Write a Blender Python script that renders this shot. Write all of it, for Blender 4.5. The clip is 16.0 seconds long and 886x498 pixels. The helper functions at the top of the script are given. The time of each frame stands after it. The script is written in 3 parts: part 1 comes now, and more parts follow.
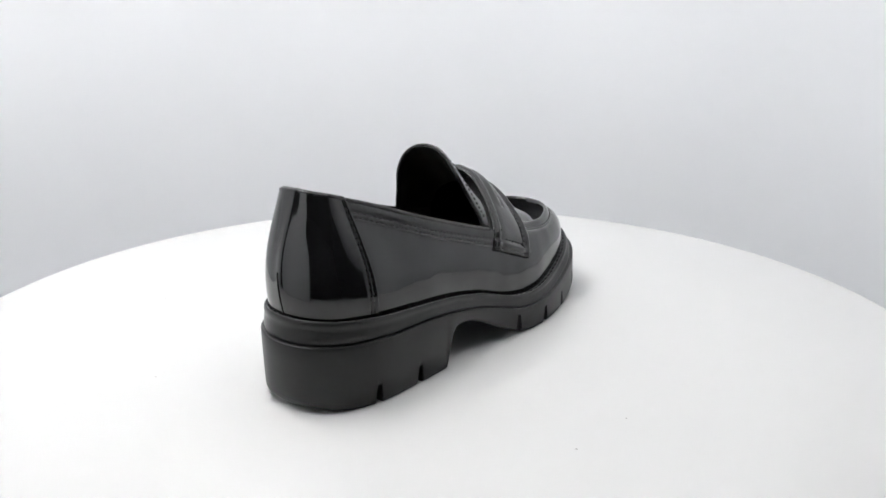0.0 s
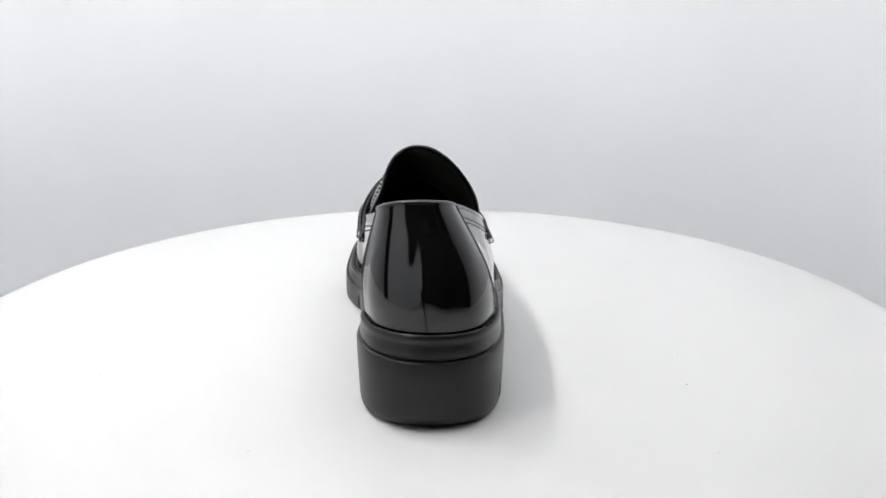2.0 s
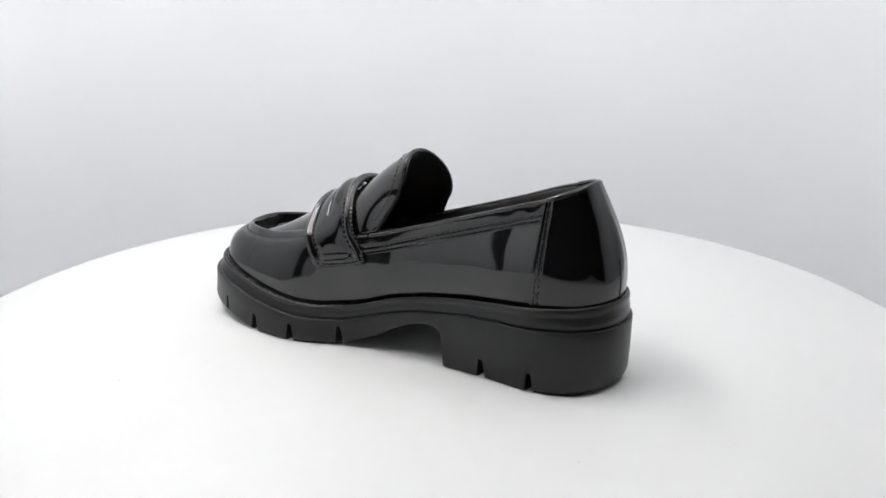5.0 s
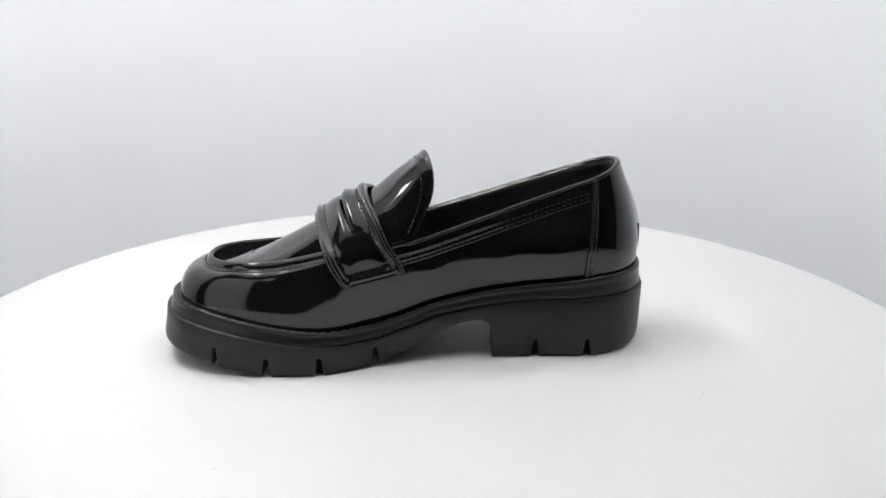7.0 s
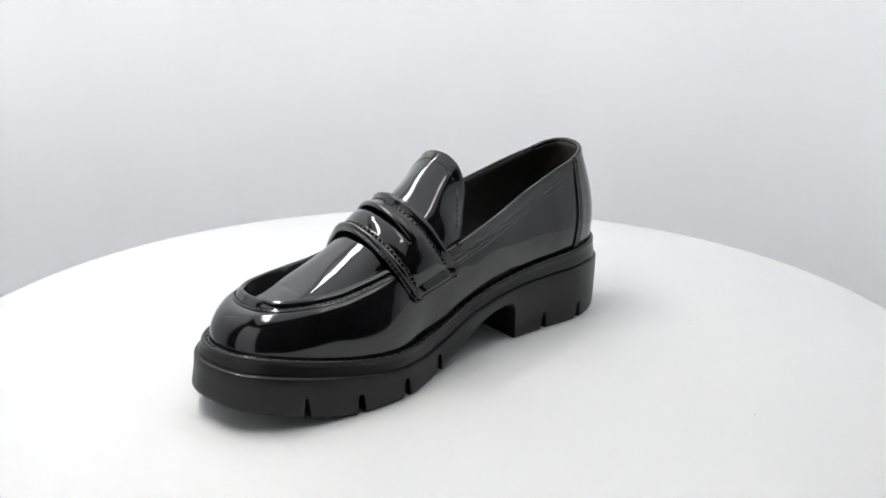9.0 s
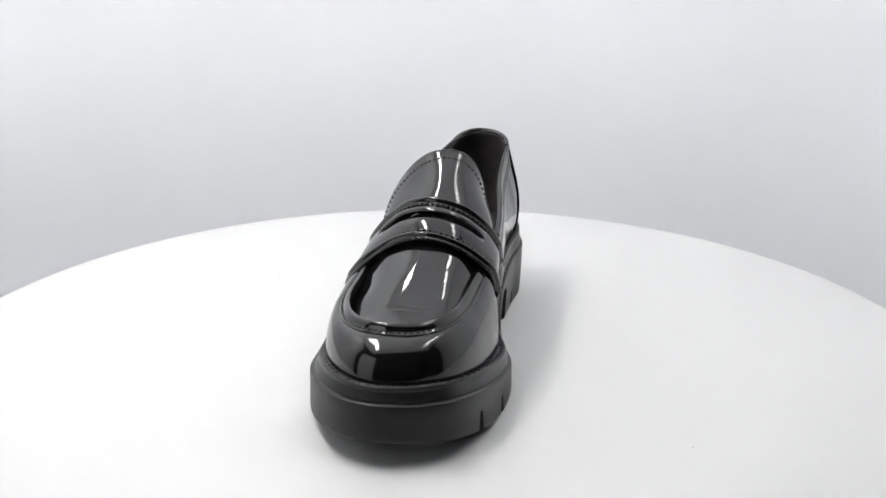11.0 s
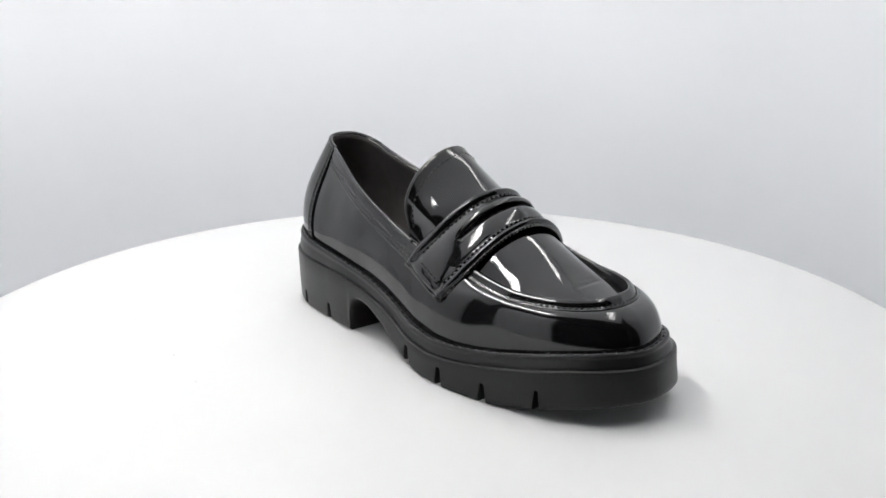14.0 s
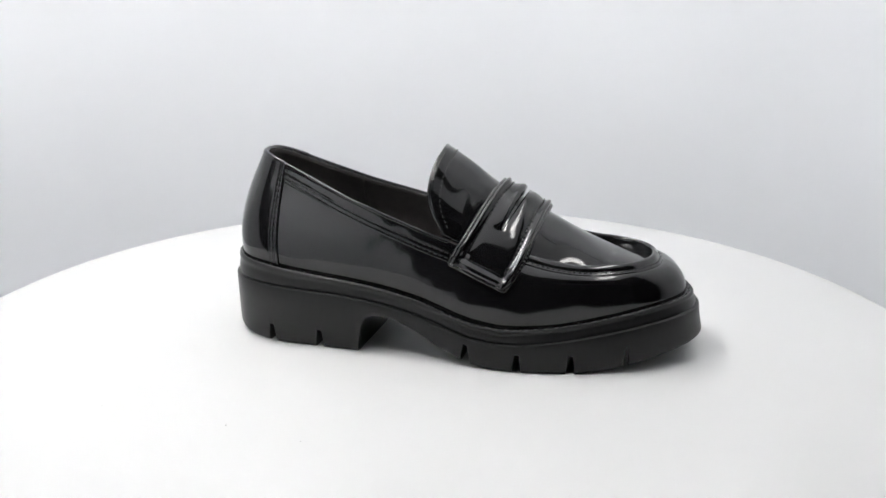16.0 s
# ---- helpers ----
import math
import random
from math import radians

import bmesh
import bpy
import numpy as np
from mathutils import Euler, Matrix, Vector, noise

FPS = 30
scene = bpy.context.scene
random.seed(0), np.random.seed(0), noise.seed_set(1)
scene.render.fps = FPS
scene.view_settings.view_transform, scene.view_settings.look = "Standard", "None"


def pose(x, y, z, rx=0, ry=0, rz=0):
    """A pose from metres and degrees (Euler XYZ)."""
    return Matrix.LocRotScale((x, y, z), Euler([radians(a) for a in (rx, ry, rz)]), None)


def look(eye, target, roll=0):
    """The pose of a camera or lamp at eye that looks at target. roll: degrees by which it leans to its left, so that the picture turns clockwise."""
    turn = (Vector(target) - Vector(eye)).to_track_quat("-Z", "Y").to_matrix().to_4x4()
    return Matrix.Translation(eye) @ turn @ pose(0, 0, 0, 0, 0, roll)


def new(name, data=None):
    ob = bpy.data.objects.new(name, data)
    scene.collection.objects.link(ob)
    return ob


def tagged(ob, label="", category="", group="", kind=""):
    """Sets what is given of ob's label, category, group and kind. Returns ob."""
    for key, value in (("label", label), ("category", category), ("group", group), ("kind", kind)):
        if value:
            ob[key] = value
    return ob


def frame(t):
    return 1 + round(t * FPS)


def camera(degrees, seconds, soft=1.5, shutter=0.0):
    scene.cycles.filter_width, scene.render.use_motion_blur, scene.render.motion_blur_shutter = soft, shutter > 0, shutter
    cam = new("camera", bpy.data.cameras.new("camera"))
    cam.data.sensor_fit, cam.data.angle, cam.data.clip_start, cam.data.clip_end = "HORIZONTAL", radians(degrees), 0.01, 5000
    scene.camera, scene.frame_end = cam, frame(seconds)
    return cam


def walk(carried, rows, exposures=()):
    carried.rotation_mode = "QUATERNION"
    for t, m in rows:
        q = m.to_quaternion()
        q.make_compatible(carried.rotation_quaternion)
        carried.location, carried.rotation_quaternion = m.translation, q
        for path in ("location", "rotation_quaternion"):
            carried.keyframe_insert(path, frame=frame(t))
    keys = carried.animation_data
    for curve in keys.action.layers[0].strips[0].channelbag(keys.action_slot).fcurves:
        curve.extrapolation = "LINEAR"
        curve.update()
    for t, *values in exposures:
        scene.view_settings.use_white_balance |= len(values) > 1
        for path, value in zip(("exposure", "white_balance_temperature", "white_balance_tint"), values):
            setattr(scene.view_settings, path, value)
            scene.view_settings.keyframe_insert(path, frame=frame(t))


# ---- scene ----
# A black patent penny loafer turning on a white round turntable inside a photo light tent.
SPIN, START = 18.334, 52.0          # degrees per second, heading of the toe at 0 s

cam = camera(53.94, 16.0, soft=1.6)
EYE = Vector((0.0, -0.4890, 0.2051))
AIM = EYE + Vector((0.01031, 0.95497, -0.29648))
walk(cam, [(0.0, look(EYE, AIM, 0.14)), (16.0, look(EYE, AIM, 0.14))])

# ---- light ----
LED_LEFT, LED_RIGHT = 77.0, 23.5          # glow of the chips
SOFTBOX = 7.6                                # watts
scene.view_settings.exposure = 0.0
world = bpy.data.worlds.new("dark_studio")
world.use_nodes = True
world.node_tree.nodes["Background"].inputs["Color"].default_value = (0.5, 0.55, 0.6, 1)
world.node_tree.nodes["Background"].inputs["Strength"].default_value = 0.02
scene.world = world
softbox = bpy.data.lights.new("softbox_lamp", "AREA")          # hangs over the tent's cloth roof
softbox.shape, softbox.size, softbox.size_y, softbox.energy = "RECTANGLE", 0.8, 0.8, SOFTBOX
new("softbox_lamp", softbox).matrix_basis = pose(0, 0.02, 0.92)


# ---- materials ----
def material(name, colour, rough, spread=0.0, scale=60.0, bump=0.0, bump_scale=300.0, coat=0.0, metal=0.0,
             rough_spread=0.0, spec=0.5, big=0.0, big_scale=8.0):
    """Principled surface with colour mottling at two scales, uneven gloss and a fine relief."""
    m = bpy.data.materials.new(name)
    m.use_nodes = True
    nt = m.node_tree
    b = nt.nodes["Principled BSDF"]
    b.inputs["Roughness"].default_value = rough
    b.inputs["Metallic"].default_value = metal
    b.inputs["Specular IOR Level"].default_value = spec
    b.inputs["Coat Weight"].default_value = coat
    b.inputs["Coat Roughness"].default_value = 0.025
    tc = nt.nodes.new("ShaderNodeTexCoord")

    def field(sc, detail=4.0):
        n = nt.nodes.new("ShaderNodeTexNoise")
        n.inputs["Scale"].default_value, n.inputs["Detail"].default_value = sc, detail
        nt.links.new(tc.outputs["Object"], n.inputs["Vector"])
        return n
    n1, n2 = field(scale), field(scale * 0.13, 2.0)
    mix = nt.nodes.new("ShaderNodeMath")
    mix.operation = "ADD"
    nt.links.new(n1.outputs["Fac"], mix.inputs[0])
    nt.links.new(n2.outputs["Fac"], mix.inputs[1])
    ramp = nt.nodes.new("ShaderNodeMapRange")
    ramp.inputs["From Min"].default_value, ramp.inputs["From Max"].default_value = 0.6, 1.4
    ramp.inputs["To Min"].default_value, ramp.inputs["To Max"].default_value = 1 - spread, 1 + spread
    nt.links.new(mix.outputs[0], ramp.inputs["Value"])
    mul = nt.nodes.new("ShaderNodeVectorMath")
    mul.operation = "SCALE"
    mul.inputs[0].default_value = colour
    nt.links.new(ramp.outputs["Result"], mul.inputs["Scale"])
    nt.links.new(mul.outputs["Vector"], b.inputs["Base Color"])
    if rough_spread:
        rr = nt.nodes.new("ShaderNodeMapRange")
        rr.inputs["From Min"].default_value, rr.inputs["From Max"].default_value = 0.3, 0.7
        rr.inputs["To Min"].default_value = max(rough - rough_spread, 0.0)
        rr.inputs["To Max"].default_value = rough + rough_spread
        nt.links.new(n2.outputs["Fac"], rr.inputs["Value"])
        nt.links.new(rr.outputs["Result"], b.inputs["Roughness"])
    last = None
    for strength, sc in ((bump, bump_scale), (big, big_scale)):
        if not strength:
            continue
        bp = nt.nodes.new("ShaderNodeBump")
        bp.inputs["Strength"].default_value = 1.0
        bp.inputs["Distance"].default_value = strength
        nt.links.new(field(sc, 2.0).outputs["Fac"], bp.inputs["Height"])
        if last:
            nt.links.new(last.outputs["Normal"], bp.inputs["Normal"])
        last = bp
    if last:
        nt.links.new(last.outputs["Normal"], b.inputs["Normal"])
        if coat:
            nt.links.new(last.outputs["Normal"], b.inputs["Coat Normal"])
    return m


PATENT = material("black_patent_leather", (0.006, 0.006, 0.0065), 0.105, 0.15, 60, 0.000012, 420, coat=0.15,
                  rough_spread=0.03, big=0.0023, big_scale=20, spec=0.55)
PATENT_SOFT = material("black_patent_leather_creased", (0.006, 0.006, 0.0065), 0.085, 0.15, 60, 0.000012, 420, coat=0.15,
                       rough_spread=0.02, big=0.0034, big_scale=19, spec=0.55)
RUBBER = material("black_rubber", (0.0065, 0.0065, 0.0069), 0.37, 0.25, 90, 0.00005, 1500, rough_spread=0.06, spec=0.36)
WELT = material("black_welt_rubber", (0.0065, 0.0065, 0.0069), 0.33, 0.25, 90, 0.00004, 1500, rough_spread=0.05, spec=0.4)
THREAD = material("black_waxed_thread", (0.014, 0.014, 0.015), 0.24, 0.3, 900, 0.0001, 2500)
GLAZED = material("black_patent_leather_smooth", (0.006, 0.006, 0.0065), 0.045, 0.15, 60, 0.000012, 420, coat=0.15,
                  rough_spread=0.012, big=0.0012, big_scale=24, spec=0.55)
THREAD_MATT = material("black_matt_thread", (0.006, 0.006, 0.0065), 0.45, 0.3, 900, 0.0001, 2500)
LINING = material("charcoal_lining", (0.048, 0.042, 0.040), 0.8, 0.25, 200, 0.00012, 1800)
TONGUE_LINING = material("black_tongue_lining", (0.010, 0.0095, 0.0095), 0.85, 0.25, 200, 0.00012, 1800)
INSOLE = material("dark_insole", (0.020, 0.019, 0.019), 0.75, 0.25, 120, 0.0001, 1500)
TABLE = material("white_satin_platter", (0.69, 0.69, 0.688), 0.5, 0.012, 14, 0.00001, 800, rough_spread=0.05, spec=0.3)
SWEEP = material("white_backdrop_sheet", (0.862, 0.874, 0.897), 0.9, 0.015, 5, 0.00002, 500, spec=0.15)
BOARD = material("grey_board", (0.66, 0.66, 0.67), 0.8, 0.1, 9, spec=0.2)
CEILING = material("white_tent_cloth", (0.92, 0.925, 0.93), 0.9, 0.03, 12, 0.00002, 900, spec=0.15)
BASE = material("white_painted_base", (0.75, 0.75, 0.75), 0.45, 0.03, 20)
DARK = material("dark_studio_paint", (0.022, 0.022, 0.024), 0.85, 0.2, 4)
METAL = material("aluminium_channel", (0.75, 0.75, 0.77), 0.35, 0.05, 60, metal=1.0)
DUST = material("grey_dust", (0.28, 0.27, 0.26), 0.9, 0.2, 300)


# the roof's cloth lets the softbox above it shine through
nt = CEILING.node_tree
shine, blend = nt.nodes.new("ShaderNodeBsdfTranslucent"), nt.nodes.new("ShaderNodeMixShader")
shine.inputs["Color"].default_value = (0.91, 0.93, 0.95, 1)
blend.inputs["Fac"].default_value = 0.4
nt.links.new(nt.nodes["Principled BSDF"].outputs["BSDF"], blend.inputs[1])
nt.links.new(shine.outputs["BSDF"], blend.inputs[2])
nt.links.new(blend.outputs["Shader"], nt.nodes["Material Output"].inputs["Surface"])


def glow(name, strength, colour):
    m = bpy.data.materials.new(name)
    m.use_nodes = True
    b = m.node_tree.nodes["Principled BSDF"]
    b.inputs["Base Color"].default_value = (0.9, 0.9, 0.85, 1)
    b.inputs["Emission Color"].default_value = (*colour, 1)
    b.inputs["Emission Strength"].default_value = strength
    return m


CHIP_LEFT = glow("led_chip_glow_left", LED_LEFT, (1.0, 0.985, 0.97))
CHIP_RIGHT = glow("led_chip_glow_right", LED_RIGHT, (1.0, 0.985, 0.97))


# ---- mesh helpers ----
MM = 0.001


def part(name, bm, mat, parent=None, label="", smooth=True, sharp=40):
    """Links a bmesh as one mesh object, under parent when given."""
    me = bpy.data.meshes.new(name)
    bm.normal_update()
    bm.to_mesh(me)
    bm.free()
    for mm in (mat if isinstance(mat, (list, tuple)) else (mat,)):
        me.materials.append(mm)
    for p in me.polygons:
        p.use_smooth = smooth
    if smooth and sharp:
        me.set_sharp_from_angle(angle=radians(sharp))
    ob = new(name, me)
    if parent is not None:
        ob.parent = parent
    if label:
        tagged(ob, label)
    return ob


def grid(rows, closed_rows=False, closed_cols=False, skip=None, weld=0.00002, flip=False, bm=None):
    """A skin over rows of points, all rows of one length."""
    bm = bm or bmesh.new()
    vs = [[bm.verts.new(p) for p in r] for r in rows]
    n, m = len(vs), len(vs[0])
    for i in range(n if closed_rows else n - 1):
        for j in range(m if closed_cols else m - 1):
            if skip and skip(i, j):
                continue
            q = [vs[i][j], vs[(i + 1) % n][j], vs[(i + 1) % n][(j + 1) % m], vs[i][(j + 1) % m]]
            try:
                bm.faces.new(q[::-1] if flip else q)
            except ValueError:
                pass
    if weld:
        bmesh.ops.remove_doubles(bm, verts=bm.verts, dist=weld)
        bad = [f for f in bm.faces if f.calc_area() < 1e-12]
        bmesh.ops.delete(bm, geom=bad, context="FACES")
    return bm


def spline(pts, closed=False, per=16):
    """Points on a smooth curve through pts."""
    p = np.array(pts, float)
    if closed:
        e = np.vstack([p[-1], p, p[0], p[1]])
    else:
        e = np.vstack([2 * p[0] - p[1], p, 2 * p[-1] - p[-2]])
    out = []
    for i in range(len(e) - 3):
        a, b, c, d = e[i:i + 4]
        k = [np.linalg.norm(y - x) ** 0.5 + 1e-9 for x, y in ((a, b), (b, c), (c, d))]
        m1 = (c - b) / k[1] * 1.0
        t1 = k[1] * ((b - a) / k[0] - (c - a) / (k[0] + k[1]) + m1)
        t2 = k[1] * (m1 - (d - b) / (k[1] + k[2]) + (d - c) / k[2])
        for s in np.arange(per) / per:
            h = s * s
            out.append((2 * s * h - 3 * h + 1) * b + (s * h - 2 * h + s) * t1 + (3 * h - 2 * s * h) * c + (s * h - h) * t2)
    if not closed:
        out.append(p[-1])
    return np.array(out)


class Path:
    """A polyline that is read by its length."""

    def __init__(self, pts):
        self.p = np.array(pts, float)
        self.l = np.r_[0, np.cumsum(np.linalg.norm(np.diff(self.p, axis=0), axis=1))]
        self.total = self.l[-1]

    def at(self, a):
        return np.array([np.interp(a, self.l, self.p[:, k]) for k in range(self.p.shape[1])])

    def where(self, u):
        """The length at which the first coordinate first reaches u."""
        i = int(np.argmax(self.p[:, 0] >= u))
        f = (u - self.p[i - 1, 0]) / (self.p[i, 0] - self.p[i - 1, 0] + 1e-12)
        return self.l[i - 1] + f * (self.l[i] - self.l[i - 1])

    def tangent(self, a, d=0.8):
        t = self.at(min(a + d, self.total)) - self.at(max(a - d, 0))
        return t / (np.linalg.norm(t) + 1e-12)


def tube(points, radius, sides=8, flat=1.0, ups=None, closed=False):
    """A round or flattened cord along points (mm)."""
    pts = np.array(points, float)
    n = len(pts)
    rows = []
    for i in range(n):
        if closed:
            t = pts[(i + 1) % n] - pts[i - 1]
        else:
            t = pts[min(i + 1, n - 1)] - pts[max(i - 1, 0)]
        t = t / (np.linalg.norm(t) + 1e-12)
        up = np.array(ups[i] if ups is not None else (0, 0, 1.0), float)
        side = np.cross(t, up)
        side /= np.linalg.norm(side) + 1e-12
        up = np.cross(side, t)
        r = radius(i / (n - 1)) if callable(radius) else radius
        rows.append([(pts[i] + r * (math.cos(k) * side + flat * math.sin(k) * up)) * MM
                     for k in np.linspace(0, 2 * math.pi, sides, endpoint=False)])
    bm = grid(rows, closed_cols=True, closed_rows=closed, weld=0)
    if not closed:
        bm.verts.ensure_lookup_table()
        for r0 in (0, (n - 1) * sides):
            bm.faces.new([bm.verts[r0 + k] for k in range(sides)])
    bmesh.ops.recalc_face_normals(bm, faces=bm.faces)
    return bm


def dashes(points, normals, length, gap, wide, high, bm=None):
    """A row of raised thread stitches along points (mm)."""
    bm = bm or bmesh.new()
    path, npath = Path(points), np.array(normals, float)
    a = gap
    rng = random.Random(len(points))
    while a + length < path.total:
        c, t = path.at(a + length / 2), path.tangent(a + length / 2, length / 2)
        i = int(np.argmin(np.linalg.norm(path.p - c, axis=1)))
        nn = npath[i] / (np.linalg.norm(npath[i]) + 1e-12)
        s = np.cross(nn, t)
        s /= np.linalg.norm(s) + 1e-12
        w, h = wide * rng.uniform(0.85, 1.15), high * rng.uniform(0.8, 1.2)
        prof = [(-0.5, 0.35, -0.6), (-0.32, 1, 0.75), (0, 1, 1.0), (0.32, 1, 0.75), (0.5, 0.35, -0.6)]
        rows = []
        for f, k, z in prof:
            m = c + t * f * length
            rows.append([(m + s * w * 0.5 * k * q + nn * h * (z if abs(q) < 0.7 else -0.6)) * MM for q in (-1, -0.45, 0.45, 1)])
        grid(rows, weld=0, bm=bm)
        a += length + gap
    return bm


# ---- light tent and studio ----
LOW, COVE = -0.14, 0.03               # the tent's floor and the bend of the sheet at its foot
SIDE_LEFT, SIDE_RIGHT, ROOF_FRONT = -0.06, -0.16, -0.42


def tent():
    """White sheet bent round the table and brought forward at both sides, with a cloth roof, open towards the camera."""
    half, back, low, high = 0.43, 0.04, LOW, 0.66

    def outline(left_end, right_end, flare=0.0):
        curl = [(flare * f * f, flare * (1 - 1.7 * f)) for f in np.linspace(0, 1, 7)]
        line = [(-half - a, left_end + b) for a, b in (curl[::-1] if flare else curl[:1])]
        for k in np.linspace(math.pi, 0, 49):
            line.append((half * math.cos(k), back + half * math.sin(k)))
        line += [(half + a, right_end + b) for a, b in (curl if flare else curl[:1])]
        line = Path(line)
        return [line.at(a) for a in np.linspace(0, line.total, 97)]
    plan = outline(SIDE_LEFT, SIDE_RIGHT, 0.16)          # the free edges curl outwards
    rows = []
    for x, y in plan:
        d = Vector((x, y - back)) if y > back else Vector((x, 0))
        d.normalize()
        row = []
        for k in np.linspace(0, 1, 9):          # cove at the foot
            a = math.pi / 2 * (1 - k)
            r = COVE
            row.append((x - d.x * r * (1 - math.cos(a)), y - d.y * r * (1 - math.cos(a)), low + r * (1 - math.sin(a))))
        for z in np.linspace(low + COVE + 0.01, high, 14):
            row.append((x, y, z))
        rows.append([Vector(p) for p in row])
    sheet = part("backdrop", grid(rows, flip=True), SWEEP, sharp=0)
    sheet.modifiers.new("cloth", "SOLIDIFY").thickness = 0.004
    tagged(sheet, "seamless white backdrop sheet curved behind the turntable", "backdrop", kind="structure")

    bm = bmesh.new()
    ring = [bm.verts.new((x * 1.01, y * 1.01, high + 0.003)) for x, y in outline(ROOF_FRONT, ROOF_FRONT)]
    bm.faces.new(ring)
    bmesh.ops.triangulate(bm, faces=bm.faces)
    roof = part("ceiling", bm, CEILING, smooth=False)
    tagged(roof, "white cloth roof of the light tent", "ceiling", kind="structure")

    bm = bmesh.new()
    bmesh.ops.create_cube(bm, size=1, matrix=Matrix.Translation((0, -0.1, low - 0.022)) @ Matrix.Diagonal((1.5, 1.5, 0.04, 1)))
    tagged(part("floor", bm, BOARD, smooth=False), "grey board floor under the turntable", "floor", kind="structure")


def studio():
    """Dark room round the tent."""
    lo, hi = Vector((-2.0, -2.4, -1.0)), Vector((2.0, 1.6, 1.7))
    mid, size = (lo + hi) / 2, hi - lo
    boxes = {"wall_north": ((mid.x, hi.y + 0.05, mid.z), (size.x + 0.2, 0.1, size.z)),
             "wall_south": ((mid.x, lo.y - 0.05, mid.z), (size.x + 0.2, 0.1, size.z)),
             "wall_east": ((hi.x + 0.05, mid.y, mid.z), (0.1, size.y, size.z)),
             "wall_west": ((lo.x - 0.05, mid.y, mid.z), (0.1, size.y, size.z)),
             "studio_floor": ((mid.x, mid.y, lo.z - 0.05), (size.x + 0.2, size.y + 0.2, 0.1)),
             "studio_ceiling": ((mid.x, mid.y, hi.z + 0.05), (size.x + 0.2, size.y + 0.2, 0.1))}
    for name, (at, dims) in boxes.items():
        bm = bmesh.new()
        bmesh.ops.create_cube(bm, size=1, matrix=Matrix.Translation(at) @ Matrix.Diagonal((*dims, 1)))
        tagged(part(name, bm, DARK, smooth=False), "plain dark painted studio surface", name.split("_")[-1] if "studio" in name else "wall", kind="structure")
    bm = bmesh.new()
    bmesh.ops.create_cube(bm, size=1, matrix=Matrix.Translation((0, 0, (LOW - 1.042) / 2)) @ Matrix.Diagonal((1.3, 1.1, LOW + 0.958, 1)))
    bmesh.ops.bevel(bm, geom=bm.edges[:], offset=0.01, segments=2, affect="EDGES")
    tagged(part("plinth", bm, DARK), "dark plinth under the light tent", "plinth", kind="structure")


def reflector_panel():
    """White foam panel on the tent's floor, leaning between the sheet's free edge and the camera."""
    panel = new("reflector_panel")
    bm = bmesh.new()
    bmesh.ops.create_cube(bm, size=1, matrix=Matrix.Translation((0, 0, 0.33)) @ Matrix.Diagonal((0.33, 0.008, 0.62, 1)))
    bmesh.ops.bevel(bm, geom=bm.edges[:], offset=0.002, segments=1, affect="EDGES")
    part("board", bm, SWEEP, panel)
    for x in (-0.12, 0.12):
        bm = bmesh.new()
        bmesh.ops.create_cube(bm, size=1, matrix=Matrix.Translation((x, 0, 0.011)) @ Matrix.Diagonal((0.03, 0.10, 0.022, 1)))
        bmesh.ops.bevel(bm, geom=bm.edges[:], offset=0.003, segments=1, affect="EDGES")
        part("foot", bm, BASE, panel)
    panel.matrix_basis = pose(-0.41, -0.41, LOW - 0.002, 0, 0, -50)
    return tagged(panel, "white foam reflector panel standing upright on two feet", "reflector")


def led_bar(x, glow_mat, wide, label):
    """Aluminium channel with a row of glowing chips under the tent's roof."""
    bar = new("led_bar")
    bar.matrix_basis = pose(x, -0.045, 0.635, 0, 0, 0)
    tagged(bar, label, "led light", group="led bars under the roof")
    o, i = wide / 2 + 0.006, wide / 2 + 0.0035
    prof = [(-o, -0.010), (-o, 0.012), (o, 0.012), (o, -0.010), (i, -0.010), (i, 0.006), (-i, 0.006), (-i, -0.010)]
    rows = [[Vector((a, y, b)) for a, b in prof] for y in (-0.24, 0.24)]
    bm = grid(rows, closed_cols=True)
    for r in (0, 1):
        bm.faces.new([bm.verts.new(p) for p in rows[r]])
    part("channel", bm, METAL, bar, smooth=False)
    first = None
    for y in np.linspace(-0.222, 0.222, 22):
        if first is None:
            bm = bmesh.new()
            bmesh.ops.create_cube(bm, size=1, matrix=Matrix.Diagonal((wide, 0.0080, 0.004, 1)))
            bmesh.ops.bevel(bm, geom=bm.edges[:], offset=0.0012, segments=1, affect="EDGES")
            first = chip = part("led_chip", bm, glow_mat, bar, smooth=False)
        else:
            chip = new("led_chip", first.data)
            chip.parent = bar
        chip.location = (0, y, 0.002)
    return bar


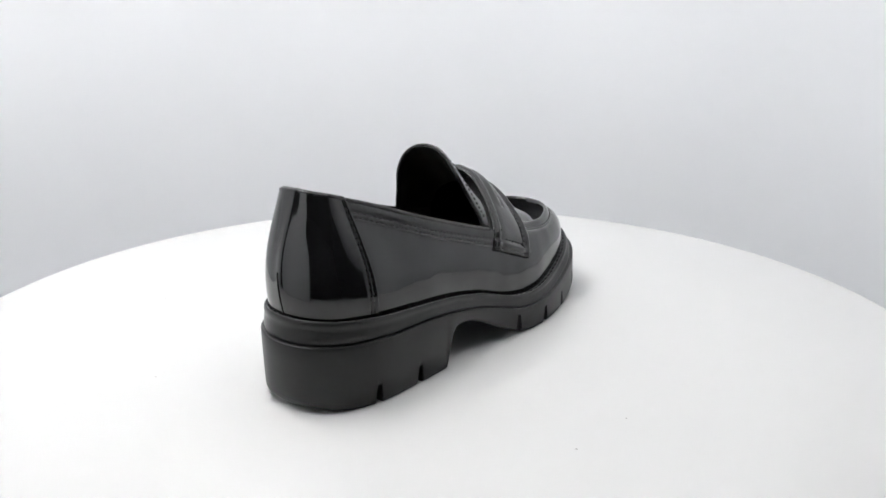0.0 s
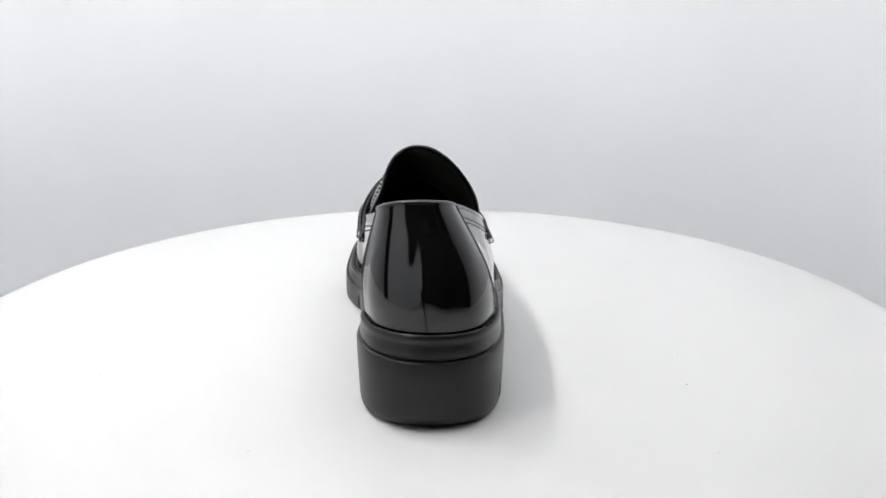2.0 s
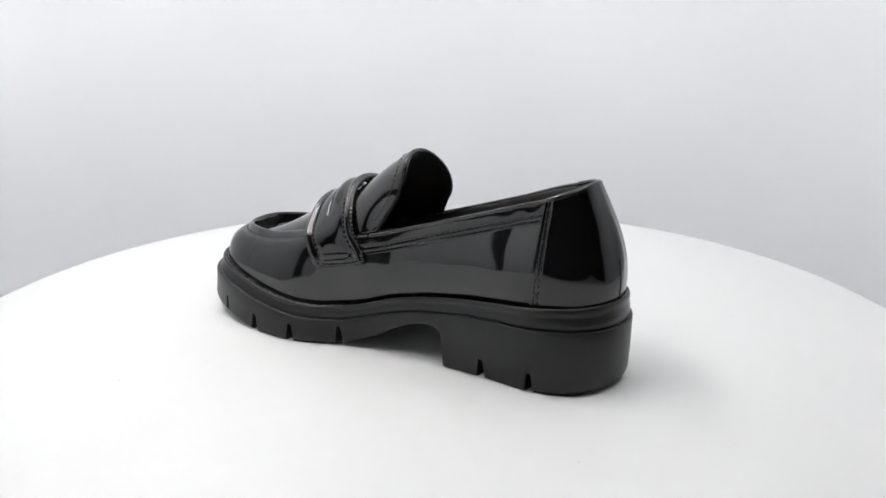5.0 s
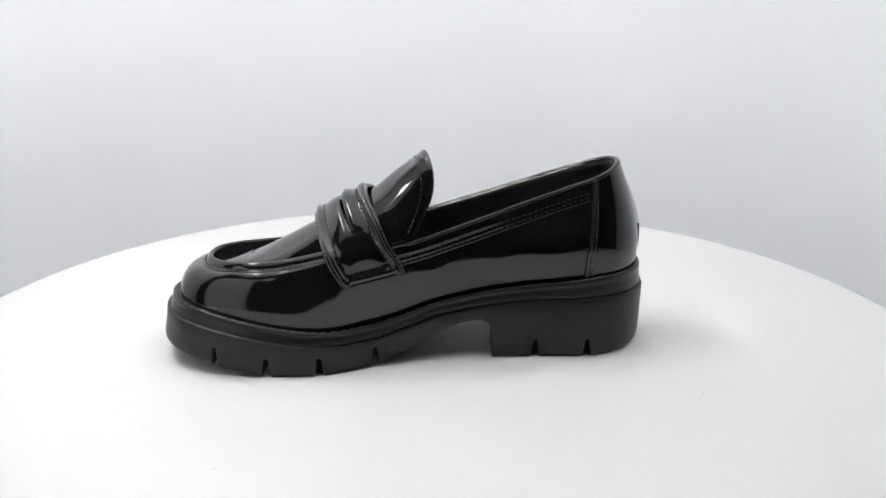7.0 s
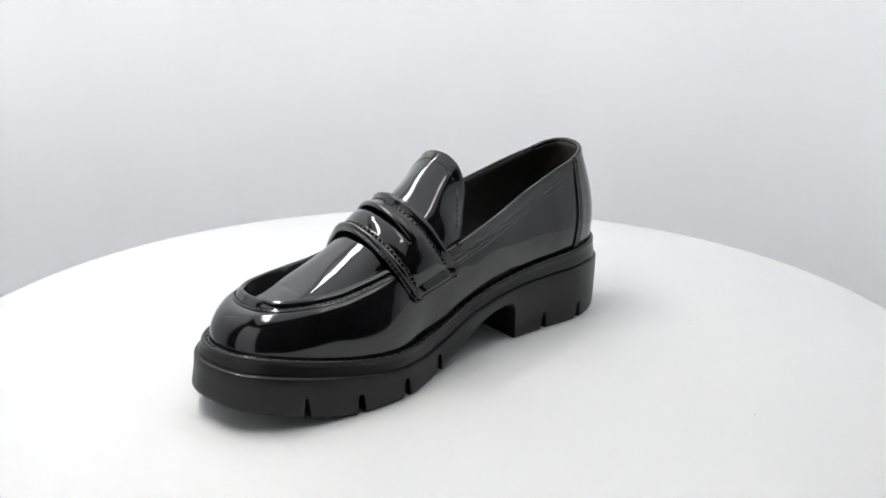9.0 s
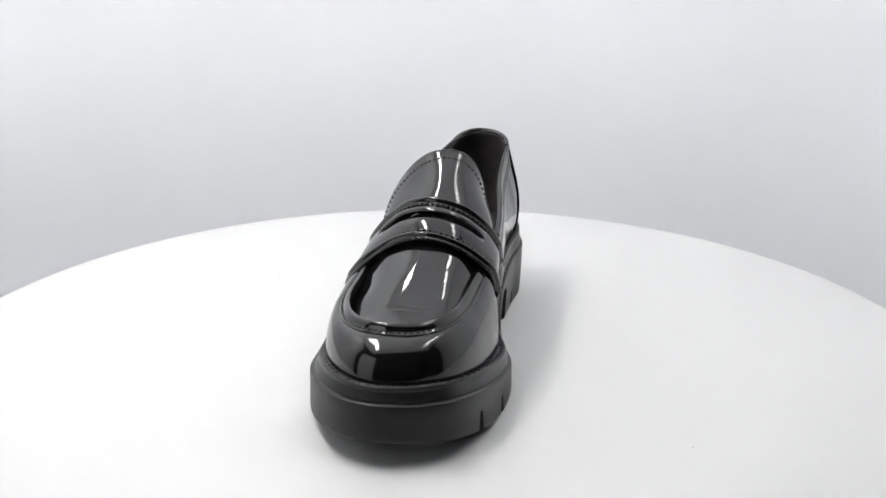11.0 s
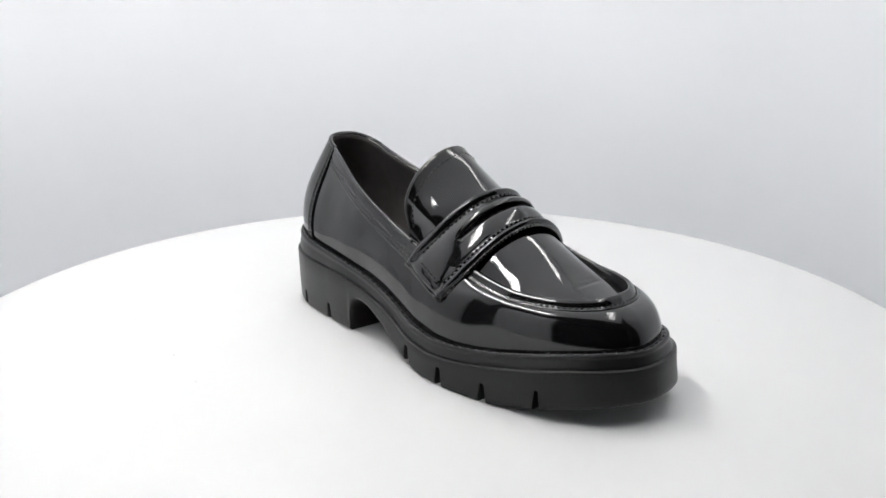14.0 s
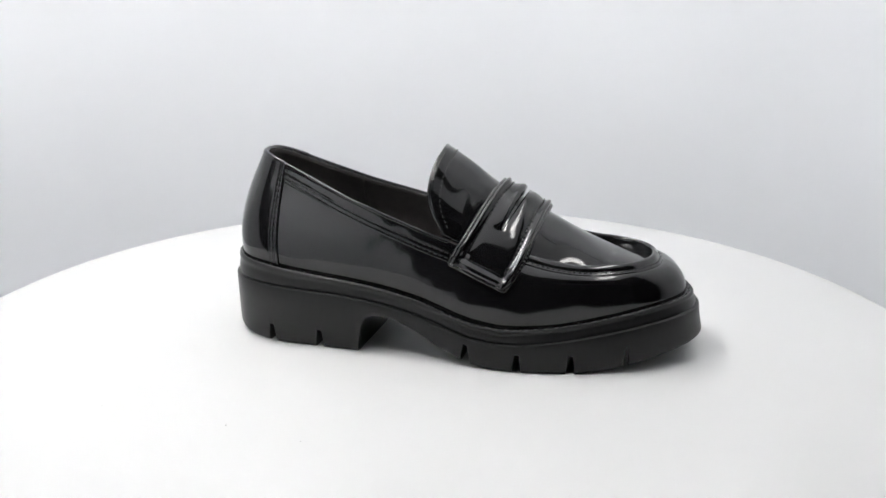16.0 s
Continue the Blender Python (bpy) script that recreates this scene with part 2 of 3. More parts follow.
def turntable():
    """Round white platter on a low base; the platter's edge is rounded."""
    table = new("turntable")
    tagged(table, "round white satin turntable carrying one black shoe", "turntable")

    def turned(prof, n):
        rows = [[Vector((r * math.cos(a), r * math.sin(a), z)) for r, z in prof] for a in np.linspace(0, 2 * math.pi, n, endpoint=False)]
        bm = grid(rows, closed_rows=True)
        bmesh.ops.recalc_face_normals(bm, faces=bm.faces)
        return bm
    prof = [(0, 0), (0.1, 0), (0.2, 0), (0.296, 0), (0.2985, -0.0006), (0.3, -0.0022), (0.3, -0.016), (0.2985, -0.018), (0.2, -0.018), (0, -0.018)]
    platter = part("platter", turned(prof, 180), TABLE, table)
    part("rim_band", turned([(0.2995, -0.006), (0.3012, -0.0066), (0.3012, -0.0125), (0.2995, -0.013)], 180), BASE, platter)
    part("hub", turned([(0, -0.018), (0.07, -0.018), (0.07, -0.034), (0, -0.034)], 48), BASE, table)
    part("base", turned([(0, -0.034), (0.15, -0.034), (0.158, -0.04), (0.165, LOW + 0.008), (0.16, LOW), (0, LOW)], 96), BASE, table)
    for x, y, r in ((65, -137, 0.42), (94, -108, 0.3), (-150, -60, 0.3), (20, -190, 0.3), (-60, 170, 0.35), (-180, 60, 0.3)):
        bm = bmesh.new()
        bmesh.ops.create_icosphere(bm, subdivisions=1, radius=r * MM, matrix=Matrix.Translation((x * MM, y * MM, r * 0.3 * MM)) @ Matrix.Diagonal((1.5, 0.8, 0.5, 1)))
        part("dust_speck", bm, DUST, platter, "tiny grey dust speck")
    return table


# ---- the shoe: millimetres, u towards the toe, v to its left, z up ----
RIGHT = [(-122.8, 0), (-120, -15), (-110.5, -27.5), (-92, -35.8), (-58, -38.3), (-20, -38.6), (10, -40.4), (30, -42.8), (58, -43.6), (88, -37.8),
         (116, -28.6), (138, -14.3), (149.8, 1.2)]
TOE = [(152.6, 13.5)]
LEFT = [(150.8, 26), (145.8, 38.5), (135.8, 49.3), (118, 57.3), (91, 61.2), (62, 60), (33, 48.8), (10, 43), (-20, 38.8), (-57, 36.8), (-88, 36.5), (-108, 28.7), (-119.5, 15)]
loop = spline(RIGHT + TOE + LEFT, closed=True, per=24)
tip = len(RIGHT) * 24
HALF = {"R": Path(loop[:tip + 1]), "L": Path(np.vstack([loop[tip:], loop[:1]])[::-1])}
KNOTS = {"R": (-89.5, -59, -35.5, -27.5, 28.6, 57.4, 86.1, 115.1), "L": (-86.7, -57, -33, -25.5, 32.9, 62.1, 90.4, 118.3)}
NOTCHES = (0, 1, 4, 5, 6, 7)
PROFILE_U = (-124, -92, -77, -62, -46, -30, -15, 0, 10, 20, 30, 45, 60, 75, 90, 105, 117, 130, 143, 157)
PROFILE_WELT = (49, 46.6, 45, 43.5, 42, 40, 37.3, 34, 30.5, 27, 24.6, 22.8, 23.4, 24.8, 27, 30, 32.3, 34.6, 36.3, 37)
PROFILE_STEP = (36, 35.3, 34.5, 34, 33.4, 31.6, 29.2, 26, 22.8, 19.5, 16.6, 15.2, 16, 17.6, 20, 23, 25.2, 27.6, 29, 30)
PROFILE_ARCH = ((-35.5, 0), (-34.3, 10), (-32.8, 16.5), (-30.5, 20.8), (-27, 22.8), (-22, 23), (-14, 21.8), (-1, 16.5), (11, 9.5), (29, 2.4), (42, 0), (90, 0), (105, 2.3), (120, 5.5), (131, 8), (145, 11), (157, 14))


def welt_z(u):
    return float(np.interp(u, PROFILE_U, PROFILE_WELT))


def step_z(u):
    return float(np.interp(u, PROFILE_U, PROFILE_STEP))


def ground_z(u):
    return float(np.interp(u, *zip(*PROFILE_ARCH)))


def edge(side, a):
    """Point and outward normal of the sole's outline."""
    p, t = HALF[side].at(a), HALF[side].tangent(a)
    n = np.array((t[1], -t[0])) if side == "R" else np.array((-t[1], t[0]))
    return p, n


def stations():
    """Matching lengths along both halves of the outline, with the lug cuts and the heel's front."""
    at = {s: [0.0] + [HALF[s].where(u) for u in KNOTS[s]] + [HALF[s].total] for s in "RL"}
    out = []
    n = len(at["R"])
    for i in range(n - 1):
        g0 = (1.8 if i == 8 else 2.5) if i - 1 in NOTCHES else 0.0
        g1 = (1.8 if i == 7 else 2.5) if i in NOTCHES else 0.0
        seg = {s: (at[s][i] + g0, at[s][i + 1] - g1) for s in "RL"}
        count = max(2, int((seg["R"][1] - seg["R"][0]) / 2.2))
        if i == 3:
            count = 6
        for f in np.linspace(0, 1, count + 1)[(1 if i and not g0 else 0):]:
            kind = "heel" if i <= 2 else "arch"
            if i == 3:
                kind = "arch"
            out.append(({s: seg[s][0] + f * (seg[s][1] - seg[s][0]) for s in "RL"}, kind, False))
        if i in NOTCHES:
            for d in ((-0.8, 0.8) if i == 7 else (-1.2, 1.2)):
                out.append(({s: at[s][i + 1] + d for s in "RL"}, "heel" if i <= 1 else "arch", True))
    return out


STATIONS = stations()


def outsole(shoe):
    """Lugged rubber slab with a separate block heel and cuts through its lower edge."""
    rows = []
    for arc, kind, cut in STATIONS:
        sec = {}
        for s in "RL":
            p, n = edge(s, arc[s])
            u = p[0]
            top, low = step_z(u), 0.0 if kind == "heel" else ground_z(u)
            end = max(0.0, -n[0]) if kind == "heel" else max(0.0, n[0]) * 0.4
            taper = 1.3 - 0.4 * end ** 2 if kind == "heel" else (-0.3 - 2.7 * max(0.0, n[0]) ** 2) * float(np.clip((u - 5) / 30, 0, 1))
            full = top - low
            bottom = low + (10.8 if kind == "heel" else 10.6) if cut else low
            zs = [(top + 0.1, 3.2), (top, 0.7), (top - 0.25, 0.2), (top - 0.8, 0.0)]
            if cut:
                zs += [(top - 1.2 + (bottom + 0.1 - top + 1.2) * f, 0) for f in (0.25, 0.5, 0.7, 0.85, 0.93, 0.97)] + [(bottom, 0)]
            else:
                lift = 2.2 * end ** 2 if kind == "heel" else 0.0
                low, edge_r = low + lift, 2.4 + lift * 1.2
                zs += [(top - 1.2 + (low + edge_r - top + 1.2) * f, 0) for f in (0.3, 0.6, 0.85, 1.0)]
                g = 1 + lift * 0.8
                zs += [(low + edge_r * 0.45, 0.3 * g), (low + edge_r * 0.12, 0.9 * g), (low, 1.9 * g)]
            pts = []
            for z, extra in zs:
                off = taper * min(1.0, max(0.0, (top - z) / full)) ** 1.5 + extra
                pts.append((p[0] - n[0] * off, p[1] - n[1] * off, z))
            sec[s] = np.array(pts)
        a, b = sec["R"], sec["L"][::-1]
        inner = [a[-1] + (b[0] - a[-1]) * f for f in (0.2, 0.5, 0.8)]
        rows.append([Vector(q) * MM for q in (*a, *inner, *b)])
    bm = grid(rows)
    bmesh.ops.recalc_face_normals(bm, faces=bm.faces)
    return part("outsole", bm, RUBBER, shoe, "matt black lugged rubber outsole with block heel", sharp=32)


def ledge(u, n):
    """How far the welt steps in behind the slab, growing towards the toe."""
    return float(np.interp(u, (0, 40, 80, 120, 155), (0, 1.4, 2.6, 3.5, 3.6))) * (1 - 0.3 * max(0.0, n[0]) ** 3)


def shelf(u, n):
    """The welt's step as built: the heel has a narrow one too."""
    return max(1.1, ledge(u, n))


def band(profile, height):
    """A ring of given profile (inset, rise) along the outline, both halves closed into one skin."""
    order = [("R", arc["R"]) for arc, _, cut in STATIONS if not cut] + [("L", arc["L"]) for arc, _, cut in reversed(STATIONS) if not cut][1:-1]
    rows = []
    for s, a in order:
        p, n = edge(s, a)
        z0, z1 = step_z(p[0]), welt_z(p[0])
        e = shelf(p[0], n)
        offs = [(o + e * min(1.0, max(0.0, k) / 0.75) ** 0.7, k) for o, k in profile]
        rows.append([Vector((p[0] - n[0] * o, p[1] - n[1] * o, height(z0, z1, k))) * MM for o, k in offs])
    bm = grid(rows, closed_rows=True, weld=0.00001)
    bmesh.ops.recalc_face_normals(bm, faces=bm.faces)
    return bm


def midsole(shoe):
    prof = [(5.0, -0.1), (2.0, -0.06), (1.9, 0.03), (1.55, 0.08), (1.3, 0.16), (1.2, 0.34), (1.3, 0.52), (1.38, 0.62), (1.2, 0.72), (1.05, 0.8), (1.1, 0.88), (1.35, 0.95),
            (1.75, 0.995), (2.2, 1.0), (2.6, 0.97), (2.85, 0.91), (5.4, 0.88), (12, 0.8)]
    mid = part("midsole", band(prof, lambda a, b, k: a + (b - a) * k), WELT, shoe, "satin black rubber midsole with rounded welt rim", sharp=50)
    pts, nor = [], []
    for s, rev in (("R", False), ("L", True)):
        arcs = np.linspace(0, HALF[s].total, 180)
        for a in (arcs[::-1] if rev else arcs):
            p, n = edge(s, a)
            o = 3.7 + shelf(p[0], n)
            pts.append((p[0] - n[0] * o, p[1] - n[1] * o, welt_z(p[0]) - 0.85))
            nor.append((n[0] * 0.6, n[1] * 0.6, 0.8))
    part("welt_stitching", dashes(pts, nor, 4.3, 1.1, 1.3, 0.75), THREAD, mid, "glossy black welt stitches", sharp=60)
    return mid


TOP = {"R": [(-104, 3, 107.7), (-102.3, -3.5, 107), (-96, -8.8, 105.2), (-86, -11.7, 102), (-74, -15.3, 98), (-42, -23.3, 86), (-8, -27, 74.5),
             (16, -28, 67), (36, -27, 62), (57, -24.5, 57), (70, -23.8, 53.8), (88, -22.2, 51.8), (106, -16.3, 51.8), (120, -7.8, 52.4), (128.3, 3, 53), (130.5, 15, 53.3)],
       "L": [(-104, 3, 107.7), (-102.8, 12.5, 107), (-98, 20, 104.6), (-88.5, 24.3, 100.8), (-75, 25.2, 96.5), (-45, 29, 86.8), (-16, 36, 78), (15, 41, 68.8),
             (36, 44, 65), (57, 45.5, 61), (75, 45.5, 57), (90, 45, 54.4), (106, 43.2, 53.8), (119.5, 37.5, 53.4), (127.8, 27.5, 53.3), (130.5, 15, 53.3)]}
TOP = {s: Path(spline(p, per=14)) for s, p in TOP.items()}
MARKS = (-86, 16, 57, 95)


def top_at(side, a):
    h, t = HALF[side], TOP[side]
    return float(np.interp(a, [0] + [h.where(u) for u in MARKS] + [h.total], [0] + [t.where(u) for u in MARKS] + [t.total]))


def wall(side, a, b, lift=0.0):
    """Point of the upper's side: a along the sole's outline, b from the welt (0) to the top edge (1)."""
    p, n = edge(side, a)
    n3 = np.array((n[0], n[1], 0.0))
    inset = 6.2 - 0.6 * float(np.clip((-95 - p[0]) / 20, 0, 1)) + 0.55 * ledge(p[0], n)
    p0 = np.array((p[0] - n[0] * inset, p[1] - n[1] * inset, welt_z(p[0]) - 2.0))
    p3 = TOP[side].at(top_at(side, a))
    h = p3[2] - p0[2]
    flat = p0[:2] - p3[:2]
    front = float(np.clip((p[0] - 20) / 50, 0, 1))
    tail = float(np.clip((-70 - p[0]) / 40, 0, 1))
    round_off = float(np.interp(p[0], (108, 142), (0.27 if side == "R" else 0.07, 0.13)))
    out = np.array((flat[0], flat[1], 0))
    p1 = p0 + np.array((0, 0, h * (0.36 + 0.19 * front + 0.06 * tail))) + n3 * (4.8 - 1.2 * tail - 4.4 * front) - out * 0.1 * (1 - front) * (1 - tail)
    p2 = p3 + out * (0.35 + round_off * front + 0.2 * tail) + np.array((0, 0, -h * (0.34 * (1 - front) + 0.0 * front))) + n3 * 1.9 * (1 - front) * (1 - 0.5 * tail)
    if side == "L":
        swell = float(np.interp(p[0], (-98, -70, 0, 40), (0, 1, 1, 0)))
        p1, p2 = p1 + n3 * 4.6 * swell, p2 + n3 * 2.2 * swell
    q = 1 - b
    ridge = (1.7 * math.exp(-(a / 4.5) ** 2) - 0.5 * math.exp(-((a - 15) / 7) ** 2)) * math.sin(math.pi * min(1.0, 0.15 + b * 0.95))
    p1, p2 = p1 + n3 * ridge, p2 + n3 * ridge
    pt = q ** 3 * p0 + 3 * q * q * b * p1 + 3 * q * b * b * p2 + b ** 3 * p3
    if lift:
        pt = pt + lift * wall_normal(side, a, b)
    return pt


def wall_normal(side, a, b):
    h = HALF[side].total
    da = wall(side, min(a + 1.0, h), b) - wall(side, max(a - 1.0, 0), b)
    db = wall(side, a, min(b + 0.03, 1)) - wall(side, a, max(b - 0.03, 0))
    n = np.cross(da, db)
    if side == "L":
        n = -n
    return -n / (np.linalg.norm(n) + 1e-12) if n @ np.append(edge(side, a)[1], 0.15) < 0 else n / (np.linalg.norm(n) + 1e-12)


def upper(shoe):
    """Side of the upper, from the welt to the top line and the apron seam."""
    order = [("R", a) for a in np.linspace(0, HALF["R"].total, 150)] + [("L", a) for a in np.linspace(HALF["L"].total, 0, 150)[1:-1]]
    bs = np.linspace(0, 1, 19)
    rows = [[Vector(wall(s, a, b)) * MM for b in bs] for s, a in order]
    bm = grid(rows, closed_rows=True, weld=0.00001)
    bmesh.ops.recalc_face_normals(bm, faces=bm.faces)
    if sum((f.normal @ (f.calc_center_median() - Vector((0.01, 0.006, 0.05)))) for f in bm.faces) < 0:
        bmesh.ops.reverse_faces(bm, faces=bm.faces)
    up = part("upper", bm, [PATENT, LINING], shoe, "high-gloss black patent leather upper", sharp=0)
    so = up.modifiers.new("leather", "SOLIDIFY")
    so.thickness, so.offset, so.material_offset = 0.0022, -1, 1

    # top line cord
    pts = [TOP["R"].at(a) for a in np.linspace(TOP["R"].where(16), 0, 70)] + [TOP["L"].at(a) for a in np.linspace(0, TOP["L"].where(15), 70)[1:]]
    part("topline_binding", tube(np.array(pts) + np.array((0, 0, -0.3)), 1.25, 8), PATENT, up, "folded patent leather top edge", sharp=0)

    # folded facing under the top line, puffed between two stitched grooves
    for s in "RL":
        arcs = np.linspace(HALF[s].where(-88), HALF[s].where(22), 90)

        def below(a, drop, lift):
            top, foot = wall(s, a, 1.0), wall(s, a, 0.6)
            return wall(s, a, 1 - 0.4 * drop / np.linalg.norm(top - foot), lift)
        prof = ((0.4, 0.3), (1.2, 0.75), (2.5, 0.95), (4.5, 0.95), (5.6, 0.7), (6.3, 0.15), (6.7, 0.15), (7.3, 0.55), (7.8, 0.6), (8.4, 0.5),
                (8.9, 0.12), (9.3, 0.12), (9.9, 0.45), (10.5, 0.45), (11.0, 0.0))
        bm = grid([[Vector(below(a, d, h * 0.62)) * MM for d, h in prof] for a in arcs], weld=0)
        bmesh.ops.recalc_face_normals(bm, faces=bm.faces)
        if sum(f.normal.y for f in bm.faces) * (1 if s == "L" else -1) < 0:
            bmesh.ops.reverse_faces(bm, faces=bm.faces)
        facing = part("topline_facing", bm, PATENT, shoe, "folded patent facing along the opening", sharp=0)
        for drop in (6.5, 9.1):
            pts = [below(a, drop, 0.14) for a in arcs[2:-2]]
            nor = [wall_normal(s, a, 0.9) for a in arcs[2:-2]]
            part("topline_stitching", dashes(pts, nor, 2.5, 0.8, 0.8, 0.35), THREAD_MATT, facing, "fine black double stitching", sharp=60)

    # heel counter panel with its stitched front edges
    seams = {"R": (HALF["R"].where(-86), HALF["R"].where(-87)), "L": (HALF["L"].where(-84.3), HALF["L"].where(-88))}

    def seam(s, b):
        return seams[s][0] + (seams[s][1] - seams[s][0]) * b
    groove = [(0.0, 0.1), (0.25, 0.9), (1.0, 1.0), (1.6, 0.75), (1.9, 0.35), (2.3, 0.35), (2.6, 0.75), (3.2, 0.85), (3.9, 0.75), (4.2, 0.35), (4.6, 0.35), (5.0, 0.75), (6.0, 0.85)]
    bsc = np.linspace(0.0, 1.0, 19)
    rows = []
    for s in "RL":
        side = [[Vector(wall(s, seam(s, b) - d, b, h)) * MM for b in bsc] for d, h in groove]
        side += [[Vector(wall(s, (seam(s, b) - 6.0) * f, b, 0.85)) * MM for b in bsc] for f in np.linspace(1, 0, 40)[1:]]
        rows += side if s == "R" else side[::-1][1:]
    bm = grid(rows)
    bmesh.ops.recalc_face_normals(bm, faces=bm.faces)
    if sum((f.normal @ (f.calc_center_median() - Vector((-0.08, 0.0, 0.07)))) for f in bm.faces) < 0:
        bmesh.ops.reverse_faces(bm, faces=bm.faces)
    counter = part("heel_counter", bm, PATENT, shoe, "glossy black patent heel counter panel", sharp=0)
    for s in "RL":
        for off in (-2.1, -4.4):
            pts = [wall(s, seam(s, b) + off, b, 0.45) for b in np.linspace(0.03, 0.97, 40)]
            nor = [wall_normal(s, seam(s, b), b) for b in np.linspace(0.03, 0.97, 40)]
            part("counter_stitching", dashes(pts, nor, 2.5, 0.8, 0.8, 0.4), THREAD_MATT, counter, "fine black double stitching", sharp=60)
        pts = [wall(s, seam(s, b) - 0.2, b, 0.5) for b in np.linspace(0.0, 1.0, 30)]
        part("counter_edge", tube(pts, 0.75, 6, ups=[wall_normal(s, seam(s, b), b) for b in np.linspace(0, 1, 30)]), PATENT, counter, sharp=0)
    pts = [TOP["R"].at(a) for a in np.linspace(TOP["R"].where(-87.5), 0, 40)] + [TOP["L"].at(a) for a in np.linspace(0, TOP["L"].where(-88), 40)[1:]]
    part("counter_binding", tube(np.array(pts) + np.array((0.7, 0, -0.35)), 1.5, 8), PATENT, counter, "turned top edge of the heel counter", sharp=0)
    pts = [wall("L", 0.6 + 6.5 * b, b, 0.95) for b in np.linspace(0.0, 0.34, 16)]
    part("back_seam", tube(pts, 0.45, 6, ups=[(-1, 0, 0.1)] * 16), PATENT, counter, "short closed seam at the heel", sharp=0)
    bm = bmesh.new()
    for a in np.linspace(0.17, 0.32, 8):
        c0 = wall("L", -0.1 + 6.5 * a, a, 0.95)
        c1 = wall("L", 1.3 + 6.5 * a, a, 0.95)
        dashes([c0, (c0 + c1) / 2, c1], [(-1, 0, 0.1)] * 3, np.linalg.norm(c1 - c0) * 0.8, 0.1, 0.9, 0.35, bm)
    part("bar_tack", bm, THREAD, counter, "black zigzag bar tack", sharp=60)
    return up


def apron(shoe):
    """Raised moccasin seam round the toe, with its stitches."""
    path = [TOP["R"].at(a) for a in np.linspace(TOP["R"].where(46), TOP["R"].total, 90)]
    path += [TOP["L"].at(a) for a in np.linspace(TOP["L"].total, TOP["L"].where(46), 90)[1:]]
    path = np.array(path)
    mid = np.array((85, 12.0))
    prof = [(-0.6, -1.2), (-0.2, 0.0), (0.4, 0.7), (1.2, 0.9), (1.6, 1.5), (2.4, 2.9), (3.4, 4.0), (4.4, 4.4), (5.2, 4.2), (5.8, 3.2), (6.0, 0.5), (5.7, -5.5)]
    rows, line, nrm = [], [], []
    for i, q in enumerate(path):
        t = path[min(i + 2, len(path) - 1)] - path[max(i - 2, 0)]
        inn = np.array((-t[1], t[0], 0.0))
        inn /= np.linalg.norm(inn)
        if inn[:2] @ (mid - q[:2]) < 0:
            inn = -inn
        rows.append([Vector(q + inn * a + np.array((0, 0, b))) * MM for a, b in prof])
        line.append(q + inn * 1.0 + np.array((0, 0, 0.95)))
        nrm.append(np.array((0, 0, 0.85)) - inn * 0.5)
    bm = grid(rows, weld=0)
    bmesh.ops.recalc_face_normals(bm, faces=bm.faces)
    if sum(f.normal.z for f in bm.faces) < 0:
        bmesh.ops.reverse_faces(bm, faces=bm.faces)
    seam = part("apron_seam", bm, PATENT, shoe, "raised rolled moccasin seam around the toe", sharp=0)
    part("apron_stitching", dashes(line, nrm, 2.0, 0.9, 0.9, 0.55), THREAD, seam, "fine black stitches", sharp=60)


PLUG_ROWS = [
    [(115, 35, 51.2), (122.5, 26, 51.7), (125, 15, 51.8), (122.5, 3, 51.3), (113, -6.5, 49.8)],
    [(108, 38.5, 52.0), (112, 28, 53.6), (113.5, 16, 53.9), (112, 4, 52.8), (104, -12, 49.3)],
    [(95, 41, 52.8), (97, 30, 57.6), (98, 14.5, 58.5), (97, -1, 56.2), (91, -17.3, 49.4)],
    [(77, 42.3, 55.2), (79, 31, 64.4), (80, 14.5, 67.8), (79, -3, 62.6), (75, -18, 51.5)],
    [(60, 42.5, 59.6), (62, 31, 72.6), (62.5, 13.5, 77.2), (61, -5, 71.0), (58, -21.5, 56)],
    [(42, 41.5, 66), (41.5, 32, 81), (41.5, 13, 88.8), (41, -5, 81), (39, -23.5, 63)]]
TONGUE_ROWS = [
    [(45, 41, 64.5), (44.5, 32, 79), (44.5, 13, 86.9), (44, -5, 79), (42, -23, 61.5)],
    [(36, 41, 65), (35, 32, 83.5), (34.5, 13, 92.8), (34, -6, 83.5), (33, -24.5, 63)],
    [(22, 40.5, 67.5), (19, 38, 78), (18.5, 33, 88), (19, 24, 98.5), (21, 12, 103.5), (19.5, 0, 99), (18.5, -12, 90), (18.5, -20.5, 80.5), (21, -26.5, 66)],
    [(12.5, 39.5, 70), (9, 36.5, 77), (6, 33.5, 83), (3.2, 31, 89), (1.7, 29.5, 95), (1.5, 27, 102), (2.5, 23.5, 108), (4.5, 17.5, 112.4), (6, 10, 113.8), (6.3, 1.5, 112.4),
     (4.8, -6.2, 108.3), (3.2, -13.3, 102), (2.8, -18.8, 95), (3.8, -22.6, 88.5), (5.8, -24.8, 83), (9.5, -26.2, 77), (13, -27, 69)]]


def sheet_from(rows_in, across, along):
    """Smooth skin through rows of control points; returns rows of points (mm)."""
    cross = []
    for r in rows_in:
        p = Path(spline(r, per=12))
        cross.append([p.at(a) for a in np.linspace(0, p.total, across)])
    cross = np.array(cross)
    cols = []
    for j in range(across):
        p = Path(spline(cross[:, j], per=12))
        cols.append([p.at(a) for a in np.linspace(0, p.total, along)])
    return np.array(cols).transpose(1, 0, 2)


